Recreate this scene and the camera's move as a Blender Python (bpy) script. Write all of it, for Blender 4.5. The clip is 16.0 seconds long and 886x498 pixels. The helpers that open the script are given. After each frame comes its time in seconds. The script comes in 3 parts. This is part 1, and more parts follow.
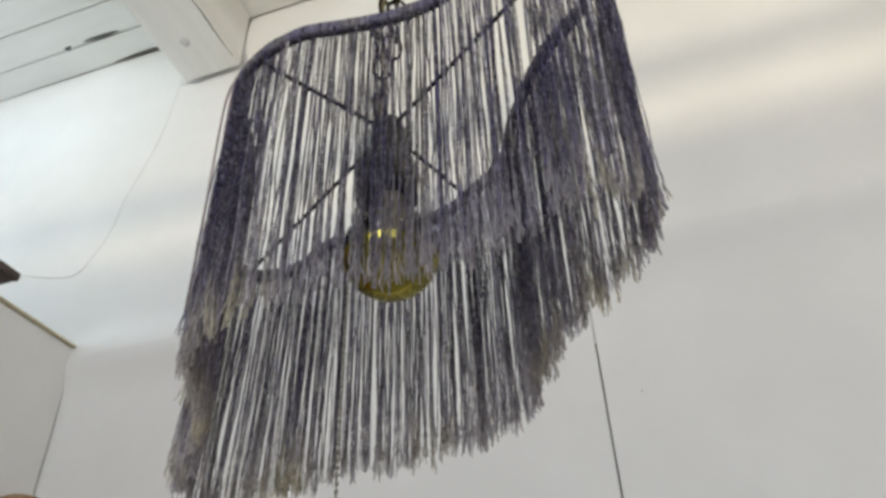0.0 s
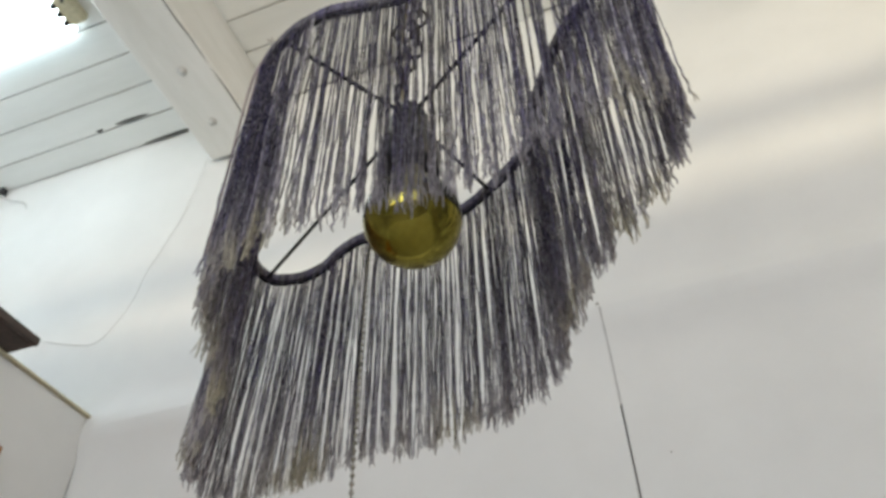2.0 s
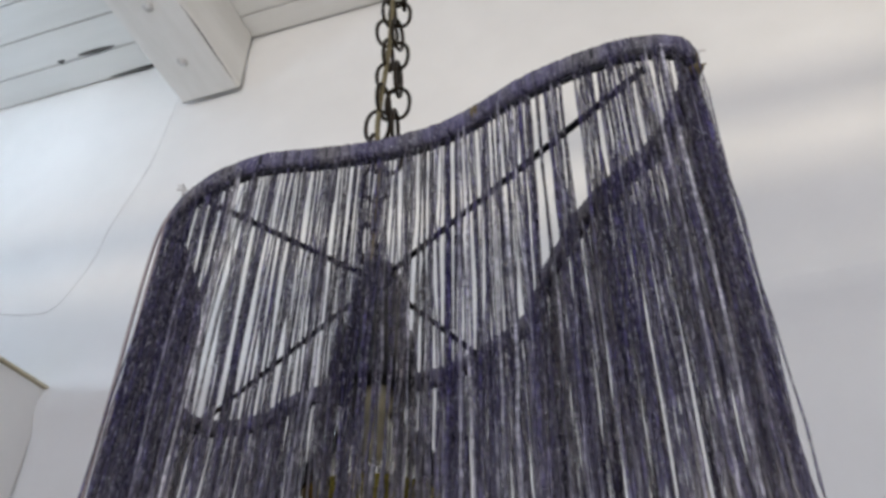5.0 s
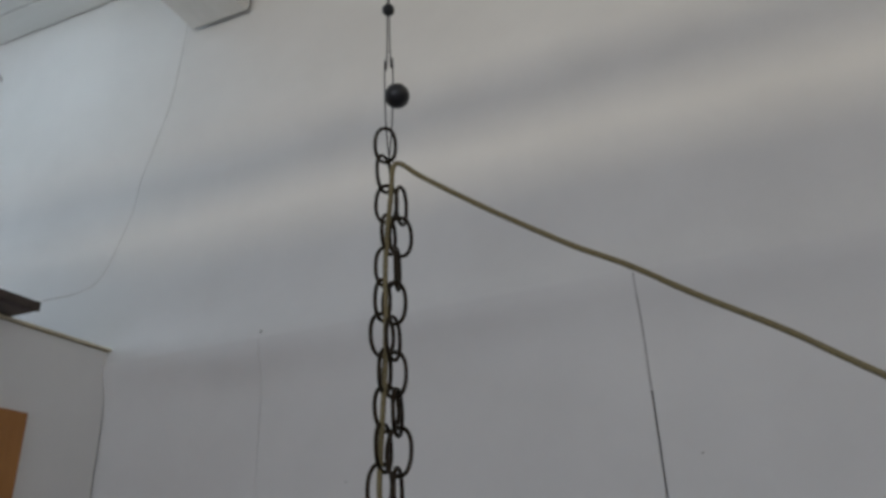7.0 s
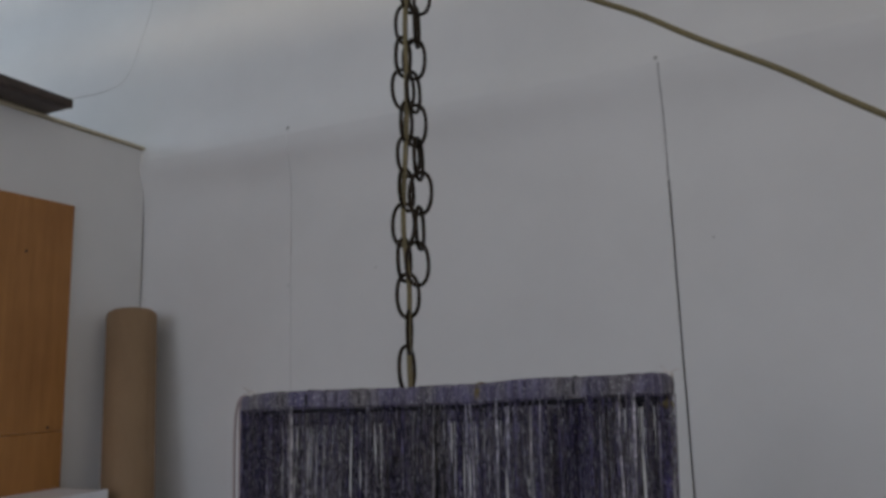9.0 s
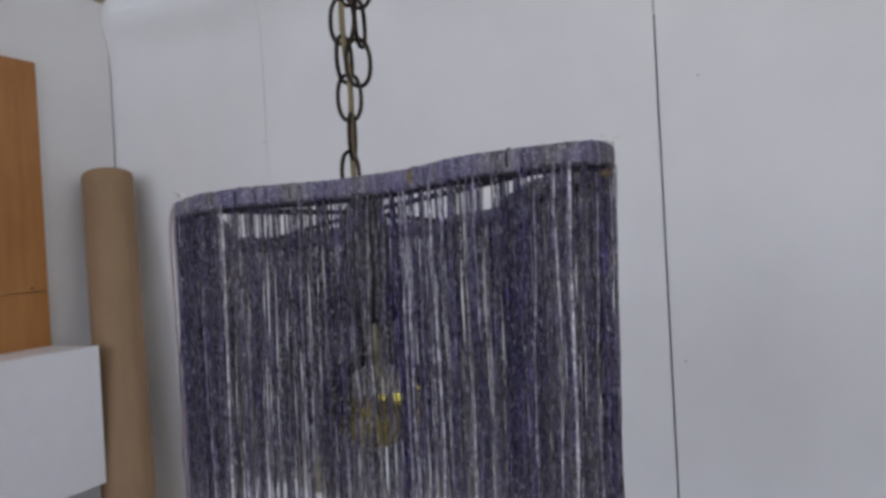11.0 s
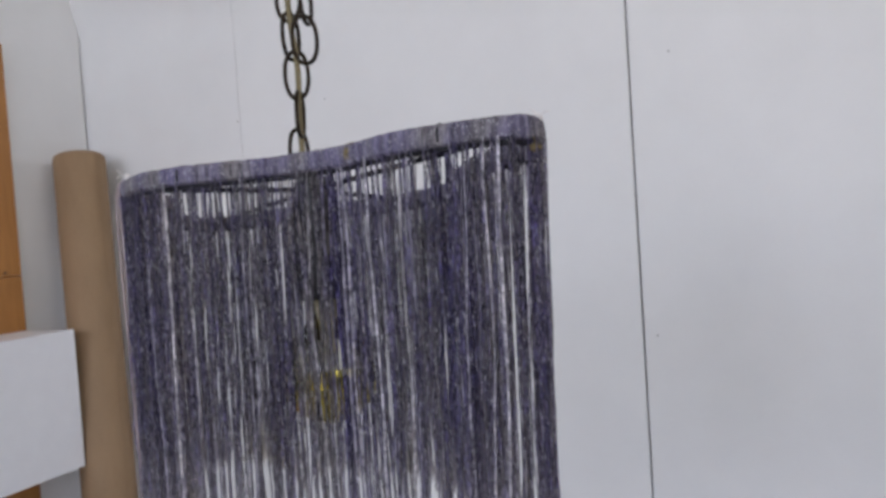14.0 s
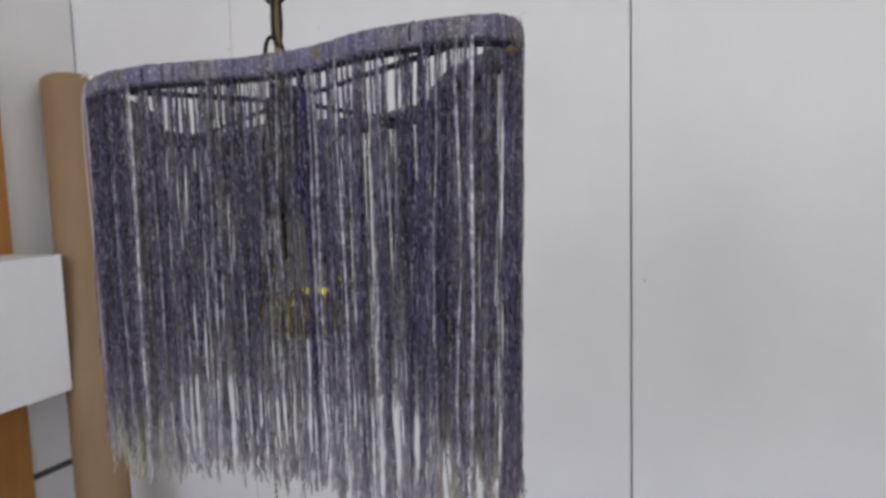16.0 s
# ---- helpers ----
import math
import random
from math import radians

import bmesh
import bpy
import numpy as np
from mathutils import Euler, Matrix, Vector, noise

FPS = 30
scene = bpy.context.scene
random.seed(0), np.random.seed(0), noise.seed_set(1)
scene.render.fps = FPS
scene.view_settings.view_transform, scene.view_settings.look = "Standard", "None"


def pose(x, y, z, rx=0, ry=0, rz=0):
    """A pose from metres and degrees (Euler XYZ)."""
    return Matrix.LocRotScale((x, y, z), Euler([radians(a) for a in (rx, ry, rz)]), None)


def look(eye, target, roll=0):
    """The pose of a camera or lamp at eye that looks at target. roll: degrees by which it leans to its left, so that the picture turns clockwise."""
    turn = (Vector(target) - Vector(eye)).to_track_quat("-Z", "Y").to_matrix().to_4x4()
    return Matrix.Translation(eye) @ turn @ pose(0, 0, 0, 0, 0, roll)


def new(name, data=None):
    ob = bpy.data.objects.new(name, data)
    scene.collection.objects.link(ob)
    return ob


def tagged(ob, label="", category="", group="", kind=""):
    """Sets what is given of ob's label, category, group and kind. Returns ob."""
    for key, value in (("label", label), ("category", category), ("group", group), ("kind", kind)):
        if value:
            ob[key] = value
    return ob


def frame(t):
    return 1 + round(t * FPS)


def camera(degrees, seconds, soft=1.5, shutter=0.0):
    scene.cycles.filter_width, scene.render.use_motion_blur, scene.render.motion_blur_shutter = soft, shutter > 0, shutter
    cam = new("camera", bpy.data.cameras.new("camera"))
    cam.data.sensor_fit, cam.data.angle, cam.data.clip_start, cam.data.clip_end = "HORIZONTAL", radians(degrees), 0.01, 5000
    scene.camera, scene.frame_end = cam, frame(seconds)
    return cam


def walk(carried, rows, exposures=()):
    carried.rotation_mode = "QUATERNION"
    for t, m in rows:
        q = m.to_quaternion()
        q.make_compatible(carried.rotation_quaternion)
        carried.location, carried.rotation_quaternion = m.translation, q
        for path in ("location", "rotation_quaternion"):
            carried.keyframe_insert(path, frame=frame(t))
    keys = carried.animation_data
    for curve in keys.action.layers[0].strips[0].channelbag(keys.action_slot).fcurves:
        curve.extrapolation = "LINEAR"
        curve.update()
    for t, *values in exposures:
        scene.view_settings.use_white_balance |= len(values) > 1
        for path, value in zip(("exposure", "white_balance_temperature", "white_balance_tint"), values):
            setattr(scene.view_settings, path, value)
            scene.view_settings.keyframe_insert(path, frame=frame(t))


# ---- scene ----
cam = camera(61.2, 16.0, soft=3.4)
PATH = [
    (0, (0.165, -1.9, 1.081), (-0.321, -0.374, 2.278), -2.2),
    (0.5, (0.159, -1.9, 1.052), (-0.313, -0.428, 2.321), -2.7),
    (1, (0.147, -1.895, 1.025), (-0.276, -0.449, 2.34), -3.2),
    (1.5, (0.145, -1.868, 1.007), (-0.303, -0.474, 2.369), -3.0),
    (2, (0.135, -1.83, 1.006), (-0.338, -0.475, 2.399), -1.4),
    (2.5, (0.126, -1.8, 1.006), (-0.351, -0.442, 2.394), -1.6),
    (3, (0.125, -1.799, 1.028), (-0.34, -0.455, 2.434), -1.8),
    (3.5, (0.132, -1.825, 1.056), (-0.273, -0.449, 2.45), -4.0),
    (4, (0.127, -1.845, 1.129), (-0.282, -0.498, 2.549), -3.3),
    (4.5, (0.128, -1.832, 1.213), (-0.312, -0.424, 2.563), -2.4),
    (5, (0.142, -1.832, 1.297), (-0.344, -0.324, 2.517), 0.1),
    (5.2, (0.15, -1.838, 1.332), (-0.341, -0.299, 2.511), -1.2),
    (7.3, (0.253, -1.993, 1.704), (-0.475, -0.302, 2.485), -1.2),
    (7.5, (0.259, -1.995, 1.704), (-0.487, -0.303, 2.467), -0.5),
    (8, (0.27, -2.016, 1.684), (-0.507, -0.271, 2.279), -1.6),
    (8.5, (0.27, -2.02, 1.653), (-0.512, -0.24, 2.125), -1.3),
    (9, (0.26, -2.013, 1.626), (-0.565, -0.221, 1.957), -1.7),
    (9.5, (0.257, -1.992, 1.6), (-0.581, -0.183, 1.762), -2.1),
    (12, (0.297, -1.961, 1.571), (-0.519, -0.135, 1.543), -3.6),
    (12.5, (0.305, -1.965, 1.572), (-0.499, -0.134, 1.543), -3.9),
    (13, (0.31, -1.963, 1.569), (-0.492, -0.131, 1.526), -3.9),
    (13.5, (0.306, -1.964, 1.568), (-0.496, -0.134, 1.484), -3.9),
    (14, (0.305, -1.956, 1.568), (-0.492, -0.124, 1.496), -3.8),
    (14.5, (0.309, -1.945, 1.565), (-0.471, -0.105, 1.495), -3.6),
    (15, (0.321, -1.951, 1.563), (-0.422, -0.096, 1.47), -3.2),
    (15.5, (0.316, -1.936, 1.552), (-0.459, -0.099, 1.402), -2.7),
    (16, (0.313, -1.939, 1.546), (-0.475, -0.114, 1.328), -1.7),
]

# ---------------------------------------------------------------- light
EXPOSURES = [(0, 0.52, 6330, 10), (2.0, 0.50, 6360, 9), (2.5, 0.50, 6360, 9), (3.0, 0.38, 6360, 9), (4.0, 0.30, 6150, 11), (4.5, 0.33, 5950, 15), (5.2, 0.33, 5920, 16), (7.0, -0.62, 6000, 13), (7.5, -0.70, 6030, 15), (9.0, -0.68, 5970, 15),
             (9.7, -0.42, 5900, 15), (11.6, 0.50, 5800, 17), (12.5, 0.62, 5820, 17), (14.5, 0.66, 5950, 16), (16, 0.66, 6080, 15)]
walk(cam, [(t, look(eye, target, roll)) for t, eye, target, roll in PATH], EXPOSURES)

world = bpy.data.worlds.new("sky")
scene.world = world
world.use_nodes = True
wn = world.node_tree
sky = wn.nodes.new("ShaderNodeTexSky")
sky.sky_type, sky.sun_disc, sky.sun_elevation, sky.sun_rotation = "NISHITA", False, radians(42), radians(200)
wn.links.new(sky.outputs[0], wn.nodes["Background"].inputs[0])
wn.nodes["Background"].inputs[1].default_value = 0.1


def area(name, m, sx, sy, watts, colour):
    lamp = bpy.data.lights.new(name, "AREA")
    lamp.shape, lamp.size, lamp.size_y, lamp.energy, lamp.color = "RECTANGLE", sx, sy, watts, colour
    ob = new(name, lamp)
    ob.matrix_world = m
    return ob


# fill lamps in made-up openings: two behind the camera, one in each side wall
area("fill_lamp", look((-0.9, -5.44, 2.3), (-0.9, 0, 2.1)), 1.9, 1.7, 34, (0.94, 0.96, 1.0))
area("fill_lamp", look((1.5, -5.44, 2.3), (1.2, 0, 2.1)), 1.9, 1.7, 22, (0.96, 0.96, 1.0))
area("fill_lamp", look((-4.14, -1.5, 2.85), (-2.0, -0.6, 2.75)), 2.0, 0.7, 15, (0.76, 0.92, 1.0))
area("fill_lamp", look((2.84, -1.9, 3.55), (0.4, -0.3, 3.4)), 1.6, 0.8, 9, (1.0, 0.84, 0.56))
# added low lamp outside the two openings; sends warm light up the back wall
area("low_fill_lamp", look((0.3, -11.3, 0.05), (0.3, -2.0, 2.4)), 7.0, 0.20, 400, (1.0, 0.87, 0.60))


# ---------------------------------------------------------------- materials
def material(name):
    m = bpy.data.materials.new(name)
    m.use_nodes = True
    nt = m.node_tree
    return m, nt, nt.nodes["Principled BSDF"]


def node(nt, kind, **values):
    n = nt.nodes.new(kind)
    for key, value in values.items():
        n.inputs[key.replace("_", " ")].default_value = value
    return n


def noise_of(nt, vector, scale, detail=4.0, rough=0.55):
    n = node(nt, "ShaderNodeTexNoise", Scale=scale, Detail=detail, Roughness=rough)
    nt.links.new(vector, n.inputs["Vector"])
    return n.outputs["Fac"]


def ramp(nt, fac, stops):
    r = nt.nodes.new("ShaderNodeValToRGB")
    while len(r.color_ramp.elements) < len(stops):
        r.color_ramp.elements.new(0.5)
    for e, (p, c) in zip(r.color_ramp.elements, stops):
        e.position, e.color = p, (*c, 1)
    nt.links.new(fac, r.inputs[0])
    return r.outputs[0]


def mixed(nt, fac, a, b, mode="MIX"):
    n = nt.nodes.new("ShaderNodeMix")
    n.data_type, n.blend_type = "RGBA", mode
    for socket, value in ((n.inputs[0], fac), (n.inputs[6], a), (n.inputs[7], b)):
        if hasattr(value, "links"):
            nt.links.new(value, socket)
        elif isinstance(value, (int, float)):
            socket.default_value = value
        else:
            socket.default_value = (*value, 1)
    return n.outputs[2]


def maths(nt, op, a, b=0.0):
    n = nt.nodes.new("ShaderNodeMath")
    n.operation = op
    for socket, value in ((n.inputs[0], a), (n.inputs[1], b)):
        if hasattr(value, "links"):
            nt.links.new(value, socket)
        else:
            socket.default_value = value
    return n.outputs[0]


def bumped(nt, bsdf, height, strength, distance=0.002):
    b = node(nt, "ShaderNodeBump", Strength=strength, Distance=distance)
    nt.links.new(height, b.inputs["Height"])
    nt.links.new(b.outputs[0], bsdf.inputs["Normal"])


def coords(nt, scale=(1, 1, 1), out="Object"):
    tc = nt.nodes.new("ShaderNodeTexCoord")
    mp = nt.nodes.new("ShaderNodeMapping")
    mp.inputs["Scale"].default_value = scale
    nt.links.new(tc.outputs[out], mp.inputs["Vector"])
    return mp.outputs[0]


def painted(name, light, dark, rough=0.6, grain=90.0, bump=0.15, stretch=(1, 1, 1), stain=1.6):
    """Brushed or rolled paint with faint large stains and a fine grain."""
    m, nt, p = material(name)
    v = coords(nt, stretch)
    big = ramp(nt, noise_of(nt, v, stain, 5, 0.6), [(0.35, dark), (0.62, light)])
    fine = noise_of(nt, v, grain, 3)
    col = mixed(nt, 0.10, big, ramp(nt, fine, [(0.3, dark), (0.7, light)]))
    nt.links.new(col, p.inputs["Base Color"])
    nt.links.new(maths(nt, "ADD", maths(nt, "MULTIPLY", fine, 0.15), rough - 0.07), p.inputs["Roughness"])
    bumped(nt, p, fine, bump, 0.001)
    return m


def plain(name, colour, rough, metal=0.0, grain=60.0, spread=0.25, bump=0.1):
    m, nt, p = material(name)
    f = noise_of(nt, coords(nt), grain, 4)
    dark = tuple(c * (1 - spread) for c in colour)
    nt.links.new(ramp(nt, f, [(0.3, dark), (0.7, colour)]), p.inputs["Base Color"])
    p.inputs["Roughness"].default_value, p.inputs["Metallic"].default_value = rough, metal
    bumped(nt, p, f, bump, 0.0008)
    return m


WALL = painted("wall_paint", (0.80, 0.795, 0.785), (0.74, 0.735, 0.725), 0.62, 120, 0.12)
PLANK = painted("plank_paint", (0.80, 0.80, 0.775), (0.70, 0.70, 0.67), 0.5, 60, 0.25, (0.25, 1.5, 1.5), 3.0)
BEAM = painted("beam_paint", (0.82, 0.81, 0.78), (0.70, 0.69, 0.65), 0.5, 45, 0.35, (2, 0.4, 2), 3.0)
FLOOR = painted("floor_paint", (0.34, 0.33, 0.31), (0.26, 0.25, 0.235), 0.6, 40, 0.3)
CAP = plain("raw_edge", (0.62, 0.55, 0.38), 0.7)
FILLER = plain("grey_filler", (0.60, 0.59, 0.58), 0.8, 0.0, 45, 0.45, 0.3)
GAP = plain("dark_gap", (0.09, 0.085, 0.08), 0.9)
SCREW = plain("tarnished_screw", (0.50, 0.49, 0.47), 0.6, 0.3)
BOLT = plain("painted_bolt", (0.72, 0.71, 0.68), 0.5, 0.0, 90, 0.3, 0.3)
WIRE = plain("black_iron", (0.025, 0.024, 0.028), 0.5, 0.6, 300, 0.4)
BRASS = plain("antique_brass", (0.042, 0.031, 0.020), 0.42, 0.9, 220, 0.65, 0.3)
BLACK = plain("black_bakelite", (0.012, 0.012, 0.014), 0.35, 0.0)
CORD = plain("olive_cord", (0.25, 0.20, 0.09), 0.6, 0.0, 500, 0.45, 0.4)
CREAM = plain("yellowed_plastic", (0.62, 0.56, 0.38), 0.5)
WHITEBOX = plain("white_laminate", (0.83, 0.83, 0.85), 0.4, 0.0, 20, 0.03, 0.03)
DARKWOOD = plain("dark_stained_wood", (0.07, 0.045, 0.035), 0.5, 0.0, 40, 0.6, 0.3)
GREYCABLE = plain("grey_cable", (0.70, 0.69, 0.67), 0.6)
STEEL = plain("steel_beads", (0.45, 0.42, 0.36), 0.3, 1.0, 400, 0.4)
PALE = plain("pale_thread", (0.50, 0.40, 0.38), 0.9, 0.0, 900, 0.4, 0.4)
KNOT = plain("pale_knot", (0.80, 0.76, 0.72), 0.9, 0.0, 900, 0.3, 0.4)
OCHRE = plain("ochre_yarn", (0.24, 0.18, 0.075), 0.9, 0.0, 500, 0.75, 0.5)


def tinted_glass():
    """Thin clear glass: see-through, with a sharp gloss towards the rim."""
    m, nt, p = material("clear_glass")
    nt.nodes.remove(p)
    clear, gloss, both = (nt.nodes.new("ShaderNode" + k) for k in ("BsdfTransparent", "BsdfGlossy", "MixShader"))
    clear.inputs["Color"].default_value = (0.93, 0.92, 0.84, 1)
    gloss.inputs["Roughness"].default_value = 0.03
    nt.links.new(node(nt, "ShaderNodeFresnel", IOR=1.5).outputs[0], both.inputs[0])
    nt.links.new(clear.outputs[0], both.inputs[1])
    nt.links.new(gloss.outputs[0], both.inputs[2])
    nt.links.new(both.outputs[0], nt.nodes["Material Output"].inputs["Surface"])
    return m


def gold_mirror():
    m, nt, p = material("gold_mirror_coating")
    f = noise_of(nt, coords(nt), 25, 3)
    nt.links.new(ramp(nt, f, [(0.3, (0.40, 0.33, 0.055)), (0.7, (0.52, 0.44, 0.085))]), p.inputs["Base Color"])
    p.inputs["Metallic"].default_value, p.inputs["Roughness"].default_value = 1.0, 0.10
    return m


def orange_plywood():
    m, nt, p = material("orange_plywood")
    v = coords(nt, (6, 6, 0.5))
    grain = noise_of(nt, v, 7, 8, 0.65)
    blot = noise_of(nt, coords(nt), 3.5, 3)
    col = mixed(nt, 0.35, ramp(nt, grain, [(0.3, (0.30, 0.125, 0.03)), (0.7, (0.47, 0.215, 0.055))]), ramp(nt, blot, [(0.35, (0.33, 0.14, 0.035)), (0.65, (0.50, 0.235, 0.065))]))
    nt.links.new(col, p.inputs["Base Color"])
    p.inputs["Roughness"].default_value = 0.55
    bumped(nt, p, grain, 0.15)
    return m


def kraft_paper():
    m, nt, p = material("kraft_paper")
    f = noise_of(nt, coords(nt, (1, 1, 0.3)), 12, 6, 0.6)
    fine = noise_of(nt, coords(nt), 260, 2)
    col = mixed(nt, 0.2, ramp(nt, f, [(0.3, (0.25, 0.16, 0.085)), (0.7, (0.33, 0.215, 0.118))]), ramp(nt, fine, [(0.3, (0.22, 0.14, 0.07)), (0.7, (0.35, 0.235, 0.13))]))
    nt.links.new(col, p.inputs["Base Color"])
    p.inputs["Roughness"].default_value = 0.75
    bumped(nt, p, fine, 0.1, 0.0005)
    return m


def yarn(name, own, stripes=False):
    """Space-dyed yarn: violet, navy, grey and pale lengths, with undyed cream ends. own: which random number sets one strand apart."""
    m, nt, p = material(name)
    tc = nt.nodes.new("ShaderNodeTexCoord")
    sep = nt.nodes.new("ShaderNodeSeparateXYZ")
    nt.links.new(tc.outputs["Object"], sep.inputs[0])
    info = nt.nodes.new("ShaderNodeObjectInfo")
    flat = nt.nodes.new("ShaderNodeVectorMath")
    flat.operation = "MULTIPLY"
    flat.inputs[1].default_value = (1, 1, 0)
    if own == "object" and not stripes:
        rnd = info.outputs["Random"]
        nt.links.new(info.outputs["Location"], flat.inputs[0])
    else:
        rnd = nt.nodes.new("ShaderNodeNewGeometry").outputs["Random Per Island"]
        nt.links.new(tc.outputs["Object"], flat.inputs[0])
    zone = noise_of(nt, flat.outputs[0], 34, 2, 0.6)
    place = nt.nodes.new("ShaderNodeCombineXYZ")
    nt.links.new(maths(nt, "MULTIPLY", rnd, 41.0), place.inputs[1])
    drawn = nt.nodes.new("ShaderNodeVectorMath")
    drawn.operation = "MULTIPLY_ADD"
    drawn.inputs[1].default_value = (1, 1, 1) if stripes else (1, 1, 0.34)
    nt.links.new(tc.outputs["Object"], drawn.inputs[0])
    if stripes:
        v = coords(nt, (1, 1, 0.12))
        length_way = noise_of(nt, v, 330, 3, 0.6)
        patch = noise_of(nt, coords(nt, (1, 1, 0.4)), 60, 2)
    else:
        nt.links.new(place.outputs[0], drawn.inputs[2])
        comb = nt.nodes.new("ShaderNodeCombineXYZ")
        nt.links.new(maths(nt, "MULTIPLY", rnd, 117.0), comb.inputs[0])
        nt.links.new(sep.outputs[2], comb.inputs[2])
        length_way = noise_of(nt, comb.outputs[0], 95, 5, 0.82)
        patch = noise_of(nt, comb.outputs[0], 38, 3, 0.55)
    fleck = noise_of(nt, drawn.outputs[0], 760, 2)
    hue = maths(nt, "ADD", maths(nt, "MULTIPLY", zone, 0.55), maths(nt, "MULTIPLY", patch, 0.65))
    col = ramp(nt, hue, [(0.44, (0.116, 0.094, 0.268)), (0.57, (0.150, 0.131, 0.232)), (0.68, (0.212, 0.193, 0.208)), (0.82, (0.222, 0.190, 0.158))])
    if stripes:
        col = mixed(nt, 0.68, col, (0.098, 0.090, 0.096))
    pale = ramp(nt, rnd, [(0.90, (0, 0, 0)), (0.93, (0.7, 0.7, 0.7))])
    if not stripes:
        col = mixed(nt, pale, col, (0.58, 0.56, 0.58))
    tone = maths(nt, "ADD", maths(nt, "MULTIPLY", length_way, 0.85), maths(nt, "MULTIPLY", rnd, 0.15))
    shades = [(0.36, (0.42, 0.42, 0.43)), (0.52, (0.95, 0.95, 0.95)), (0.66, (1.65, 1.65, 1.62))] if stripes else [(0.36, (0.28, 0.28, 0.29)), (0.46, (0.60, 0.60, 0.62)), (0.54, (1.0, 1.0, 1.0)), (0.64, (2.5, 2.5, 2.45))]
    col = mixed(nt, 1.0, col, ramp(nt, tone, shades), "MULTIPLY")
    if not stripes:
        batch = ramp(nt, noise_of(nt, flat.outputs[0], 17, 2), [(0.40, (0.62, 0.60, 0.68)), (0.60, (1.25, 1.25, 1.22))])
        col = mixed(nt, 1.0, col, batch, "MULTIPLY")
    col = mixed(nt, ramp(nt, fleck, [(0.60, (0, 0, 0)), (0.65, (0.36, 0.36, 0.36) if stripes else (0.9, 0.9, 0.9))]), col, (0.78, 0.76, 0.76))
    if not stripes:
        fade = maths(nt, "MULTIPLY", maths(nt, "SUBTRACT", maths(nt, "MULTIPLY", sep.outputs[2], -1.0), maths(nt, "ADD", 0.140, maths(nt, "MULTIPLY", patch, 0.06))), 6.0)
        col = mixed(nt, maths(nt, "MINIMUM", maths(nt, "MAXIMUM", fade, 0.0), 0.26), col, (0.64, 0.595, 0.635))
        undyed = ramp(nt, noise_of(nt, flat.outputs[0], 15, 2), [(0.46, (0.67, 0.63, 0.65)), (0.58, (0.84, 0.78, 0.58))])
        ends = maths(nt, "MULTIPLY", maths(nt, "SUBTRACT", maths(nt, "MULTIPLY", sep.outputs[2], -1.0), maths(nt, "ADD", 0.212, maths(nt, "MULTIPLY", rnd, 0.045))), 30.0)
        col = mixed(nt, maths(nt, "MINIMUM", maths(nt, "MAXIMUM", ends, 0.0), 0.9), col, undyed)
    nt.links.new(col, p.inputs["Base Color"])
    p.inputs["Roughness"].default_value = 0.9
    p.inputs["Specular IOR Level"].default_value = 0.2
    bumped(nt, p, fleck, 0.5, 0.0006)
    if not stripes:
        glow = nt.nodes.new("ShaderNodeBsdfTranslucent")
        nt.links.new(mixed(nt, 0.25, col, (0.66, 0.64, 0.70)), glow.inputs["Color"])
        both = nt.nodes.new("ShaderNodeMixShader")
        both.inputs[0].default_value = 0.55
        nt.links.new(p.outputs[0], both.inputs[1])
        nt.links.new(glow.outputs[0], both.inputs[2])
        # loosely spun: light passes between the fibres
        loose = ramp(nt, noise_of(nt, drawn.outputs[0], 420, 2), [(0.35, (0.19, 0.19, 0.19)), (0.65, (0.62, 0.62, 0.62))])
        airy = nt.nodes.new("ShaderNodeMixShader")
        nt.links.new(loose, airy.inputs[0])
        nt.links.new(both.outputs[0], airy.inputs[1])
        nt.links.new(nt.nodes.new("ShaderNodeBsdfTransparent").outputs[0], airy.inputs[2])
        nt.links.new(airy.outputs[0], nt.nodes["Material Output"].inputs["Surface"])
    return m


GLASS, GOLD, PLY, KRAFT = tinted_glass(), gold_mirror(), orange_plywood(), kraft_paper()
YARN, YARN_REST, YARN_BAND = yarn("dyed_yarn", "object"), yarn("dyed_yarn_rest", "island"), yarn("wrapped_yarn", "object", True)


def tube_light():
    m, nt, p = material("lit_diffuser")
    p.inputs["Base Color"].default_value = (0.9, 0.9, 0.9, 1)
    p.inputs["Emission Color"].default_value = (0.78, 0.94, 1.0, 1)
    p.inputs["Emission Strength"].default_value = 6.0
    return m


LIT = tube_light()


# ---------------------------------------------------------------- mesh helpers
def part(name, bm, mat, parent=None, label="", smooth=False):
    me = bpy.data.meshes.new(name)
    bmesh.ops.recalc_face_normals(bm, faces=bm.faces)
    bm.to_mesh(me)
    bm.free()
    me.materials.append(mat)
    if smooth:
        for f in me.polygons:
            f.use_smooth = True
    ob = new(name, me)
    if parent:
        ob.parent = parent
    if label:
        ob["label"] = label
    return ob


